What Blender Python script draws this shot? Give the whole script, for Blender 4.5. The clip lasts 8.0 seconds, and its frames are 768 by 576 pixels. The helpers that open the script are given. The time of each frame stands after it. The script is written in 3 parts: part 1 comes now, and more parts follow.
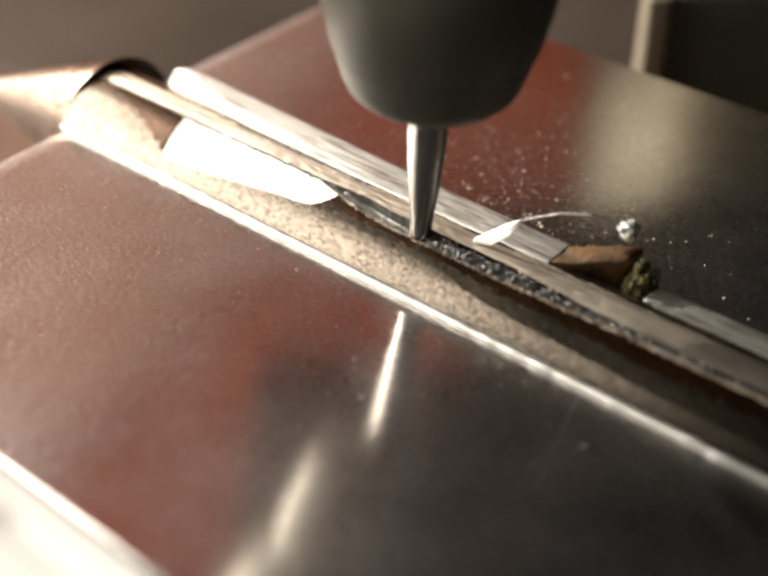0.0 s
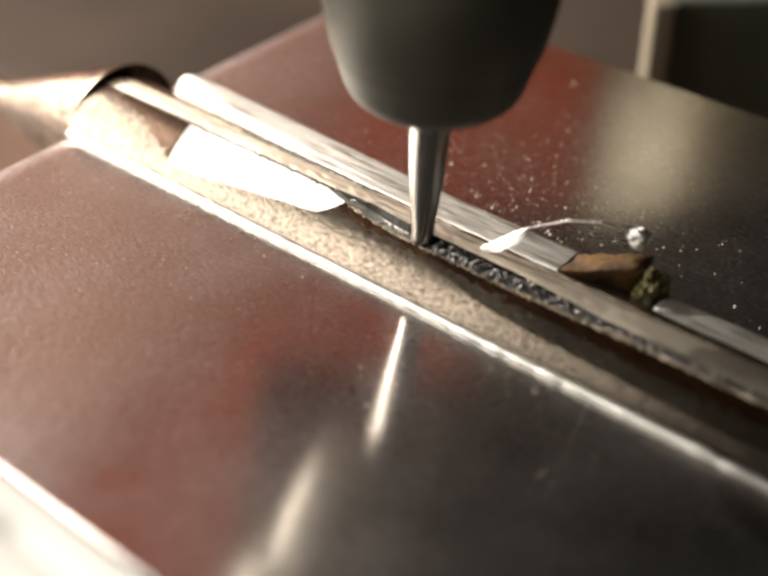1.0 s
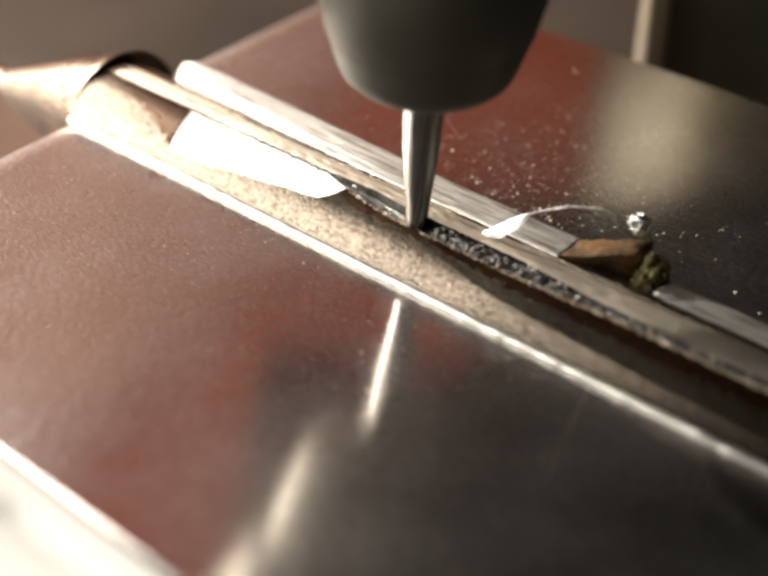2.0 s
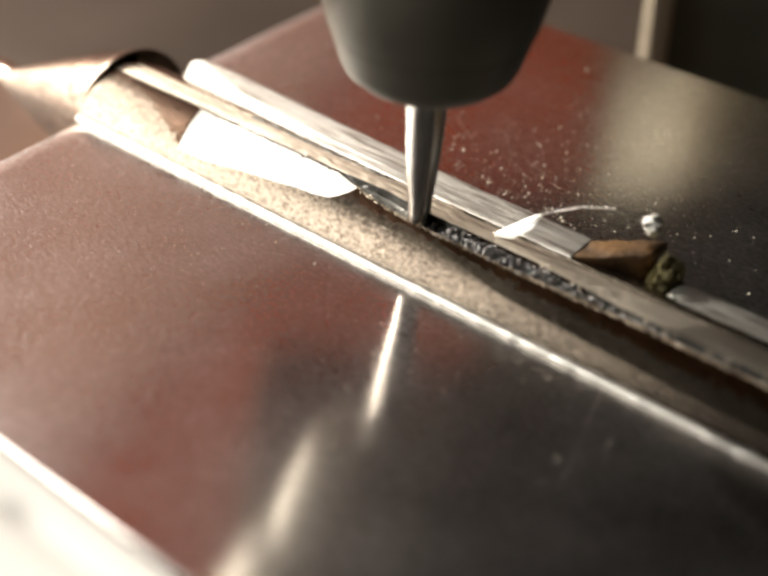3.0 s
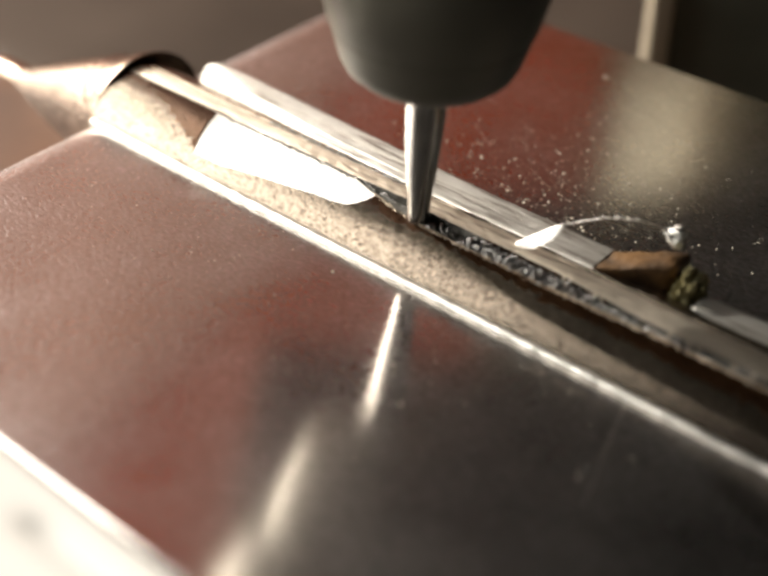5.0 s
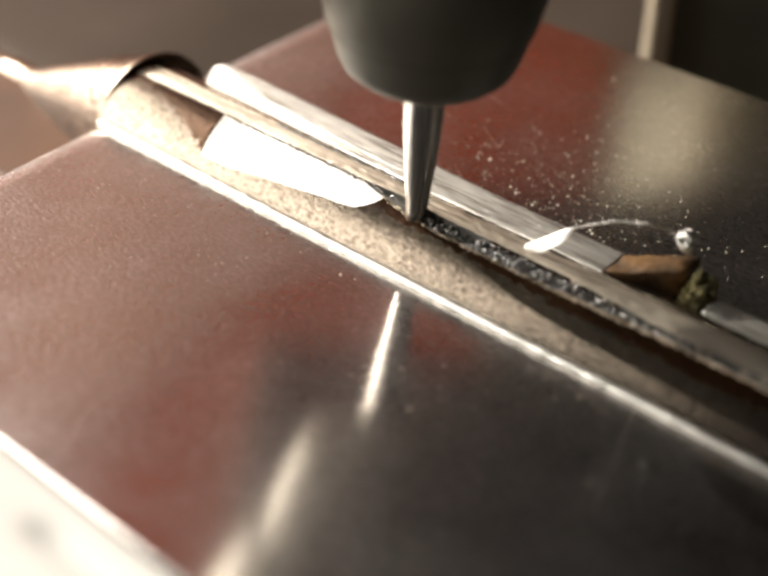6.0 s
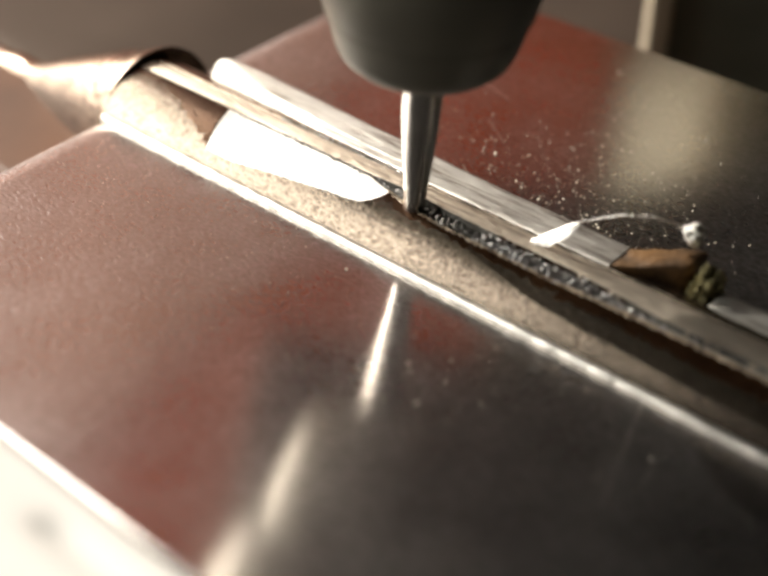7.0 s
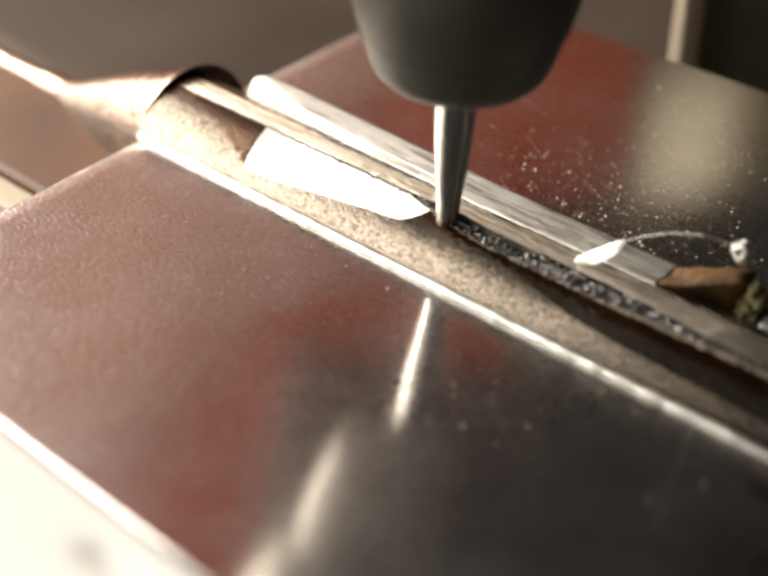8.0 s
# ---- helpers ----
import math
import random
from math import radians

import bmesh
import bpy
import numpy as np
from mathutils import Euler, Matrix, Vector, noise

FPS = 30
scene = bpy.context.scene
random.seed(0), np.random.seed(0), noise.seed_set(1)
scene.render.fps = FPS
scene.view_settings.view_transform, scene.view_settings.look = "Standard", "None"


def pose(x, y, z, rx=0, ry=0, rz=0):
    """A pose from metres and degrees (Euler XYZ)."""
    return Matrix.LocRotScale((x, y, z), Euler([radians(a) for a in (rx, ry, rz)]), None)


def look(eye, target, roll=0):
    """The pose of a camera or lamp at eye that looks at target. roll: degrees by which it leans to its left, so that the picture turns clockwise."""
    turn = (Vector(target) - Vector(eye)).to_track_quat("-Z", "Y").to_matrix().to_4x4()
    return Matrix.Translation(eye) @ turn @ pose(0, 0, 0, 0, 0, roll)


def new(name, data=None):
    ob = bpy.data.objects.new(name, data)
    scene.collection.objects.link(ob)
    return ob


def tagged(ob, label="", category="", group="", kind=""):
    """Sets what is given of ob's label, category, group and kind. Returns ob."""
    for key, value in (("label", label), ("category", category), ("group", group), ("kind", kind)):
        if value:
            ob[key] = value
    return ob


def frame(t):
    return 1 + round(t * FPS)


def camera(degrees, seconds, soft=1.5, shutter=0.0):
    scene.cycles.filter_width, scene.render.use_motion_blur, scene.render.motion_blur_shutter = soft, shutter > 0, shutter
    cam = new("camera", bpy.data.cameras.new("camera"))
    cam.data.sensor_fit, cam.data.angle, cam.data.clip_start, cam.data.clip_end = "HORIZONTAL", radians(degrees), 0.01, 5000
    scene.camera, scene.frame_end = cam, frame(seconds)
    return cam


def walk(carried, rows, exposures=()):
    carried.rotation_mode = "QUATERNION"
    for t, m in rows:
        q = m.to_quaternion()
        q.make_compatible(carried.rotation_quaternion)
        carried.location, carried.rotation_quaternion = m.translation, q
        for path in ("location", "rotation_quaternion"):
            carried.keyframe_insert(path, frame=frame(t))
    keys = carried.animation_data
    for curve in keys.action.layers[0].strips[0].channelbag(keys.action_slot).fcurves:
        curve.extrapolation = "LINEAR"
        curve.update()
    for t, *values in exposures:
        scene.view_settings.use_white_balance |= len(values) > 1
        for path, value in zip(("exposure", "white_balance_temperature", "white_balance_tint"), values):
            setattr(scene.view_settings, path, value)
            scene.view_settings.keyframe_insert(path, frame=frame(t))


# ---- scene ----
cam = camera(33.56, 8.0, soft=3.0)
# Work-frame: x along the rod, y away across the plate, z along the cutter; millimetres below, metres in the scene.
CAM_ROWS = [
    (0, pose(0.05820, -0.06728, 0.05995, 52.751, 0.196, 39.849)),
    (0.5, pose(0.05842, -0.06699, 0.05924, 53.060, 0.536, 40.253)),
    (1, pose(0.05780, -0.06676, 0.05906, 53.280, 0.273, 40.200)),
    (1.5, pose(0.05813, -0.06710, 0.05906, 52.985, 0.290, 40.161)),
    (3, pose(0.05706, -0.06700, 0.05870, 52.728, 0.272, 40.397)),
    (3.5, pose(0.05607, -0.06713, 0.05883, 52.711, -0.099, 40.291)),
    (4, pose(0.05606, -0.06690, 0.05853, 52.744, 0.124, 40.521)),
    (4.5, pose(0.05559, -0.06697, 0.05854, 52.740, -0.123, 40.580)),
    (6, pose(0.05433, -0.06662, 0.05865, 52.603, -0.136, 40.936)),
    (6.5, pose(0.05440, -0.06693, 0.05847, 52.598, -0.000, 40.858)),
    (7, pose(0.05393, -0.06673, 0.05829, 52.454, -0.052, 40.938)),
    (7.5, pose(0.05251, -0.06698, 0.05820, 52.666, 0.410, 41.245)),
    (8, pose(0.05187, -0.06678, 0.05800, 53.018, 0.706, 41.578)),
]
walk(cam, CAM_ROWS, exposures=((0, 0.17), (8, 0.17)))
cam.data.dof.use_dof = True
cam.data.dof.focus_distance = 0.107
cam.data.dof.aperture_fstop = 17.0

# ---- light: sun and sky through a workshop window on the left ----
mm = 0.001
FWD = Vector((-0.654, 0.756, 0.0))     # away from the viewer, level
RGT = Vector((0.756, 0.654, 0.0))
SUN_AZ, SUN_EL = radians(-43), radians(25)   # azimuth from FWD, to the right positive
sun_dir = (FWD * math.cos(SUN_AZ) + RGT * math.sin(SUN_AZ)) * math.cos(SUN_EL) + Vector((0, 0, math.sin(SUN_EL)))
world = bpy.data.worlds.new("sky")
scene.world = world
world.use_nodes = True
wn = world.node_tree
sky = wn.nodes.new("ShaderNodeTexSky")
sky.sky_type, sky.sun_disc = "NISHITA", False
sky.sun_elevation = SUN_EL
sky.sun_rotation = math.atan2(sun_dir.x, sun_dir.y)
wn.links.new(sky.outputs[0], wn.nodes["Background"].inputs[0])
wn.nodes["Background"].inputs[1].default_value = 0.12
sun = new("sun", bpy.data.lights.new("sun", "SUN"))
sun.data.energy, sun.data.angle, sun.data.color = 5.0, radians(0.55), (1.0, 0.93, 0.82)
sun.matrix_world = look(sun_dir, (0, 0, 0))


# ---- materials ----
def make_mat(name):
    m = bpy.data.materials.new(name)
    m.use_nodes = True
    nt = m.node_tree
    return m, nt, nt.nodes["Principled BSDF"]


def brush(nt, b, amount):
    """Grain lines along the rod: the gloss spreads across them, at right angles to x in the surface."""
    tc = nt.nodes.new("ShaderNodeTexCoord")
    cr = nt.nodes.new("ShaderNodeVectorMath")
    cr.operation = "CROSS_PRODUCT"
    cr.inputs[1].default_value = (1, 0, 0)
    nt.links.new(tc.outputs["Normal"], cr.inputs[0])
    nt.links.new(cr.outputs[0], b.inputs["Tangent"])
    b.inputs["Anisotropic"].default_value = amount


def metal(name, colour, rough, grain=900.0, bump=0.06, stretch=(1, 1, 1), spots=0.0, metallic=1.0, rvar=0.12, lines=0.0):
    """Bare metal: large uneven stains, fine directional grain in relief, gloss that varies."""
    m, nt, b = make_mat(name)
    tc = nt.nodes.new("ShaderNodeTexCoord")
    mp = nt.nodes.new("ShaderNodeMapping")
    mp.inputs["Scale"].default_value = stretch
    nt.links.new(tc.outputs["Object"], mp.inputs["Vector"])
    big = nt.nodes.new("ShaderNodeTexNoise")
    big.inputs["Scale"].default_value, big.inputs["Detail"].default_value = 120, 5
    nt.links.new(tc.outputs["Object"], big.inputs["Vector"])
    fine = nt.nodes.new("ShaderNodeTexNoise")
    fine.inputs["Scale"].default_value, fine.inputs["Detail"].default_value = grain, 8
    fine.inputs["Roughness"].default_value = 0.68
    nt.links.new(mp.outputs[0], fine.inputs["Vector"])
    ramp = nt.nodes.new("ShaderNodeValToRGB")
    c = ramp.color_ramp
    c.elements[0].position, c.elements[1].position = 0.3, 0.7
    c.elements[0].color = (*[v * 0.78 for v in colour], 1)
    c.elements[1].color = (*[min(1, v * 1.12) for v in colour], 1)
    nt.links.new(big.outputs[0], ramp.inputs[0])
    last = ramp.outputs[0]
    if spots:
        mix = nt.nodes.new("ShaderNodeMixRGB")
        mix.blend_type = "MULTIPLY"
        r2 = nt.nodes.new("ShaderNodeValToRGB")
        r2.color_ramp.elements[0].position, r2.color_ramp.elements[1].position = 0.36, 0.5
        r2.color_ramp.elements[0].color = (0.35, 0.3, 0.26, 1)
        nt.links.new(fine.outputs[0], r2.inputs[0])
        mix.inputs[0].default_value = spots
        nt.links.new(last, mix.inputs[1])
        nt.links.new(r2.outputs[0], mix.inputs[2])
        last = mix.outputs[0]
    nt.links.new(last, b.inputs["Base Color"])
    mr = nt.nodes.new("ShaderNodeMapRange")
    mr.inputs["To Min"].default_value, mr.inputs["To Max"].default_value = max(0.03, rough - rvar), rough + rvar
    nt.links.new(fine.outputs[0], mr.inputs["Value"])
    nt.links.new(mr.outputs[0], b.inputs["Roughness"])
    b.inputs["Metallic"].default_value = metallic
    if lines:
        brush(nt, b, lines)
    bp = nt.nodes.new("ShaderNodeBump")
    bp.inputs["Strength"].default_value, bp.inputs["Distance"].default_value = bump, 0.0004
    nt.links.new(fine.outputs[0], bp.inputs["Height"])
    nt.links.new(bp.outputs[0], b.inputs["Normal"])
    return m


def plate_metal():
    """Ground and polished steel: a clear mirror with a film of fine scratched grain that scatters."""
    m, nt, b = make_mat("ground_steel_plate")
    tc = nt.nodes.new("ShaderNodeTexCoord")
    mp = nt.nodes.new("ShaderNodeMapping")
    mp.inputs["Scale"].default_value = (0.6, 1.2, 1)
    nt.links.new(tc.outputs["Object"], mp.inputs["Vector"])
    grain = nt.nodes.new("ShaderNodeTexNoise")
    grain.inputs["Scale"].default_value, grain.inputs["Detail"].default_value = 3100, 5
    nt.links.new(mp.outputs[0], grain.inputs["Vector"])
    cloud = nt.nodes.new("ShaderNodeTexNoise")
    cloud.inputs["Scale"].default_value, cloud.inputs["Detail"].default_value = 90, 5
    nt.links.new(tc.outputs["Object"], cloud.inputs["Vector"])
    bp = nt.nodes.new("ShaderNodeBump")
    bp.inputs["Strength"].default_value, bp.inputs["Distance"].default_value = 0.025, 0.0003
    nt.links.new(grain.outputs[0], bp.inputs["Height"])
    b2 = nt.nodes.new("ShaderNodeBsdfPrincipled")
    bp2 = nt.nodes.new("ShaderNodeBump")
    bp2.inputs["Strength"].default_value, bp2.inputs["Distance"].default_value = 0.4, 0.0003
    nt.links.new(grain.outputs[0], bp2.inputs["Height"])
    for bs, r, c in ((b, 0.13, (0.60, 0.55, 0.50)), (b2, 0.32, (0.64, 0.62, 0.63))):
        bs.inputs["Metallic"].default_value = 1.0
        bs.inputs["Roughness"].default_value = r
        bs.inputs["Base Color"].default_value = (*c, 1)
    brush(nt, b, 0.5)
    brush(nt, b2, 0.3)
    nt.links.new(bp.outputs[0], b.inputs["Normal"])
    nt.links.new(bp2.outputs[0], b2.inputs["Normal"])
    mr = nt.nodes.new("ShaderNodeMapRange")
    mr.inputs["From Min"].default_value, mr.inputs["From Max"].default_value = 0.3, 0.7
    mr.inputs["To Min"].default_value, mr.inputs["To Max"].default_value = 0.18, 0.42
    nt.links.new(cloud.outputs[0], mr.inputs["Value"])
    sp = nt.nodes.new("ShaderNodeMapRange")
    sp.inputs["From Min"].default_value, sp.inputs["From Max"].default_value = 0.3, 0.7
    sp.inputs["To Min"].default_value, sp.inputs["To Max"].default_value = 0.7, 1.35
    nt.links.new(grain.outputs[0], sp.inputs["Value"])
    mul = nt.nodes.new("ShaderNodeMath")
    mul.operation = "MULTIPLY"
    nt.links.new(mr.outputs[0], mul.inputs[0])
    nt.links.new(sp.outputs[0], mul.inputs[1])
    mix = nt.nodes.new("ShaderNodeMixShader")
    nt.links.new(mul.outputs[0], mix.inputs[0])
    nt.links.new(b.outputs[0], mix.inputs[1])
    nt.links.new(b2.outputs[0], mix.inputs[2])
    nt.links.new(mix.outputs[0], nt.nodes["Material Output"].inputs["Surface"])
    return m


def matte(name, colour, rough=0.7, scale=30.0, var=0.25, bump=0.2, dist=0.001, spec=0.3):
    m, nt, b = make_mat(name)
    tc = nt.nodes.new("ShaderNodeTexCoord")
    n = nt.nodes.new("ShaderNodeTexNoise")
    n.inputs["Scale"].default_value, n.inputs["Detail"].default_value = scale, 6
    nt.links.new(tc.outputs["Object"], n.inputs["Vector"])
    ramp = nt.nodes.new("ShaderNodeValToRGB")
    ramp.color_ramp.elements[0].position, ramp.color_ramp.elements[1].position = 0.3, 0.7
    ramp.color_ramp.elements[0].color = (*[v * (1 - var) for v in colour], 1)
    ramp.color_ramp.elements[1].color = (*[min(1, v * (1 + var)) for v in colour], 1)
    nt.links.new(n.outputs[0], ramp.inputs[0])
    nt.links.new(ramp.outputs[0], b.inputs["Base Color"])
    b.inputs["Roughness"].default_value = rough
    b.inputs["Specular IOR Level"].default_value = spec
    bp = nt.nodes.new("ShaderNodeBump")
    bp.inputs["Strength"].default_value, bp.inputs["Distance"].default_value = bump, dist
    nt.links.new(n.outputs[0], bp.inputs["Height"])
    nt.links.new(bp.outputs[0], b.inputs["Normal"])
    return m


PLATE = plate_metal()
ROD = metal("drawn_steel_rod", (0.32, 0.265, 0.21), 0.23, 4200, 0.15, (0.5, 1, 1), spots=0.85, lines=0.5)
FRESH = metal("fresh_cut_lip", (0.80, 0.72, 0.60), 0.44, 2600, 0.3, (0.04, 1, 1), spots=0.6, lines=0.7)
FLAT = metal("freshly_ground_flat", (0.86, 0.84, 0.80), 0.5, 1800, 0.1, (0.2, 1, 1))
RAIL = metal("brushed_steel_rail", (0.60, 0.59, 0.55), 0.44, 2600, 0.4, (0.06, 1, 1), spots=0.85, lines=0.6)
CONE = metal("turned_steel_cone", (0.36, 0.27, 0.21), 0.22, 1400, 0.25, (0.15, 1, 1), spots=0.8)
# darker brown zones of the rod: left of the flat, along the slot
BROWN_STEEL = metal("brown_steel", (0.065, 0.033, 0.017), 0.30, 3600, 0.2, (0.5, 1, 1), spots=0.4, lines=0.3)
GROOVE = metal("scored_grey_steel", (0.30, 0.29, 0.27), 0.4, 2600, 0.4, (0.05, 1, 1), spots=0.8, lines=0.5)
# shade inside the ferrule mouth and slot, put into a dark brown base
SHADED_STEEL = metal("dark_shaded_hollow", (0.085, 0.04, 0.022), 0.34, 1200, 0.15, spots=0.5)
BIT = metal("carbide_cutter", (0.62, 0.60, 0.57), 0.24, 1500, 0.05, (1, 1, 0.3))
NUT = metal("blackened_steel", (0.075, 0.071, 0.056), 0.44, 900, 0.04, (1, 1, 0.3), metallic=0.6, rvar=0.06)
CHIP = metal("fresh_steel_chip", (0.42, 0.41, 0.40), 0.35, 2500, 0.3, spots=0.8)
BRIGHT = metal("bright_shaving", (0.85, 0.83, 0.78), 0.4, 1500, 0.2)
BURR = metal("tan_burr", (0.62, 0.52, 0.40), 0.5, 2500, 0.3)
SHAVING = metal("pale_shaving", (0.93, 0.91, 0.87), 0.34, 1500, 0.6, metallic=0.9)
CRUST = matte("yellow_green_crust", (0.26, 0.23, 0.12), 0.8, 900, 0.6, 0.9, 0.0006)
DUST = matte("metal_dust", (0.88, 0.80, 0.68), 0.5, 2000, 0.2)
BROWN = matte("rusty_brown_residue", (0.09, 0.045, 0.014), 0.7, 500, 0.6, 0.8, 0.0006)
WHITE = matte("pale_painted_bar", (0.88, 0.87, 0.84), 0.35, 60, 0.06, 0.05)
BENCH = matte("worn_bench_top", (0.14, 0.108, 0.085), 0.6, 18, 0.35)
WOOD = matte("red_brown_varnished_wood", (0.56, 0.095, 0.028), 0.8, 9, 0.3, 0.2, 0.001, 0.04)
PLASTER = matte("pale_plaster", (0.74, 0.66, 0.50), 0.85, 7, 0.12)
PALE = matte("pale_pink_reflection", (0.56, 0.31, 0.25), 0.7, 14, 0.25)
# near-black for unseen walls and ceiling: cuts fill light and darkens reflections
DARK_SHELL = matte("dark_room_shell", (0.05, 0.045, 0.038), 0.9, 6, 0.2)
# emissive surface, no real source: gives the plate a bright band to mirror
GLOW_STRIP, _nt, _b = make_mat("glowing_strip")
_b.inputs["Base Color"].default_value = (0.7, 0.66, 0.55, 1)
_b.inputs["Roughness"].default_value = 0.8
_b.inputs["Emission Color"].default_value = (1.0, 0.90, 0.66, 1)
_b.inputs["Emission Strength"].default_value = 0.8
OLIVE = matte("dark_olive_backdrop", (0.10, 0.094, 0.06), 0.7, 25, 0.3, 0.2, 0.001, 0.1)
DARKP = matte("dark_painted_sheet", (0.02, 0.019, 0.014), 0.8, 25, 0.3, 0.2, 0.001, 0.08)
GREYP = matte("grey_green_painted_panel", (0.20, 0.21, 0.17), 0.6, 60, 0.2)
POST = matte("cream_painted_post", (0.55, 0.46, 0.34), 0.6, 50, 0.12)
BLOCK = matte("brown_fibre_block", (0.13, 0.05, 0.018), 0.6, 60, 0.3)


# ---- mesh helpers (millimetres in, metres out) ----
def part(name, bm, material, parent=None, label="", smooth=False, at=None):
    for v in bm.verts:
        v.co *= mm
    bmesh.ops.recalc_face_normals(bm, faces=bm.faces)
    me = bpy.data.meshes.new(name)
    bm.to_mesh(me)
    bm.free()
    me.materials.append(material)
    if smooth:
        for p in me.polygons:
            p.use_smooth = True
        me.set_sharp_from_angle(angle=radians(38))
    ob = new(name, me)
    if parent:
        ob.parent = parent
    if at:
        ob.location = Vector(at) * mm
    if label:
        ob["label"] = label
    return ob


def box(x0, x1, y0, y1, z0, z1, bevel=0.0, seg=2, turn=None):
    bm = bmesh.new()
    bmesh.ops.create_cube(bm, size=1)
    for v in bm.verts:
        v.co = Vector(((x0 + x1) / 2 + v.co.x * (x1 - x0), (y0 + y1) / 2 + v.co.y * (y1 - y0), (z0 + z1) / 2 + v.co.z * (z1 - z0)))
    if bevel:
        bmesh.ops.bevel(bm, geom=bm.edges[:], offset=bevel, segments=seg, affect="EDGES", profile=0.5)
    if turn:
        bmesh.ops.transform(bm, matrix=turn, verts=bm.verts)
    return bm


def lathe(profile, seg=64, axis="z"):
    """A closed body of turning from (radius, height) pairs."""
    bm = bmesh.new()
    rings = []
    for r, h in profile:
        ring = []
        for k in range(seg):
            a = 2 * math.pi * k / seg
            rr = max(r, 0.001)
            c, s = rr * math.cos(a), rr * math.sin(a)
            ring.append(bm.verts.new((c, s, h) if axis == "z" else (h, c, s)))
        rings.append(ring)
    for a, b in zip(rings, rings[1:]):
        for k in range(seg):
            bm.faces.new((a[k], a[(k + 1) % seg], b[(k + 1) % seg], b[k]))
    bm.faces.new(rings[0])
    bm.faces.new(rings[-1][::-1])
    return bm


def sweep(sections, closed=True):
    """Skin over cross-sections, each a list of points."""
    bm = bmesh.new()
    rows = [[bm.verts.new(p) for p in s] for s in sections]
    n = len(rows[0])
    for a, b in zip(rows, rows[1:]):
        for k in range(n if closed else n - 1):
            bm.faces.new((a[k], a[(k + 1) % n], b[(k + 1) % n], b[k]))
    if closed:
        bm.faces.new(rows[0])
        bm.faces.new(rows[-1][::-1])
    return bm


def room_turn():
    m = Matrix.Identity(4)
    m.col[0][:3], m.col[1][:3] = RGT, FWD
    return m


TURN = room_turn()   # room axes: u to the right, f forward, z up


# ---- the room that the metal mirrors ----
LEFT, BACK, RIGHT, FRONT, LOW, TOP = -430, 620, 900, -1300, -860, 1500


def build_room():
    def wall(name, label, boxes, mat):
        bm = bmesh.new()
        for b in boxes:
            t = box(*b)
            me = bpy.data.meshes.new("tmp")
            t.to_mesh(me)
            t.free()
            bm.from_mesh(me)
            bpy.data.meshes.remove(me)
        bmesh.ops.transform(bm, matrix=TURN, verts=bm.verts)
        ob = part(name, bm, mat)
        return tagged(ob, label, "wall" if "wall" in name else name, kind="structure")
    W0, W1, S, H = -80, 575, 30, 430   # window opening along f and in height
    wall("wall_left", "unseen workshop wall with a window opening, kept dark to cut fill light",
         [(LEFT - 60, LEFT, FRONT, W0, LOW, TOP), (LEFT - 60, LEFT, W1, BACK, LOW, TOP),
          (LEFT - 60, LEFT, W0, W1, LOW, S), (LEFT - 60, LEFT, W0, W1, H, TOP)], DARK_SHELL)
    wall("wall_back", "pale plaster workshop wall behind the bench", [(LEFT - 60, 144, BACK, BACK + 60, LOW, TOP), (208, RIGHT + 60, BACK, BACK + 60, LOW, TOP),
         (144, 208, BACK, BACK + 60, LOW, 290), (144, 208, BACK, BACK + 60, 1000, TOP)], PLASTER)
    # added glowing strip, only met as a pale band in the plate's reflection
    glow = tagged(new("glow_strip_1"), "narrow unseen glowing strip added for the bright band mirrored in the plate", "window", kind="structure")
    part("glow_pane", box(144.5, 207.5, BACK + 20, BACK + 26, 290.5, 999.5, turn=TURN), GLOW_STRIP, glow)
    for u in (144.2, 202.2):
        part("frame", box(u, u + 5.6, BACK + 6, BACK + 19, 290.5, 999.5, 0.5, turn=TURN), POST, glow)
    wall("wall_right", "unseen workshop wall, kept dark to cut fill light", [(RIGHT, RIGHT + 60, FRONT, BACK, LOW, TOP)], DARK_SHELL)
    wall("wall_front", "unseen workshop wall, kept dark to cut fill light", [(LEFT - 60, RIGHT + 60, FRONT - 60, FRONT, LOW, TOP)], DARK_SHELL)
    wall("ceiling", "unseen workshop ceiling, kept dark to cut fill light", [(LEFT - 60, RIGHT + 60, FRONT - 60, BACK + 60, TOP, TOP + 60)], DARK_SHELL)
    wall("floor", "worn brown workshop floor", [(LEFT - 60, RIGHT + 60, FRONT - 60, BACK + 60, LOW - 60, LOW)], BENCH)
    # sky light in the opening
    sk = new("window_light", bpy.data.lights.new("window_light", "AREA"))
    sk.data.shape, sk.data.size, sk.data.size_y = "RECTANGLE", (W1 - W0) * mm, (H - S) * mm
    sk.data.energy, sk.data.color = 4.8, (1.0, 0.94, 0.83)
    c = (RGT * (LEFT - 30) + FWD * (W0 + W1) / 2 + Vector((0, 0, (S + H) / 2))) * mm
    sk.matrix_world = look(c, c + RGT)


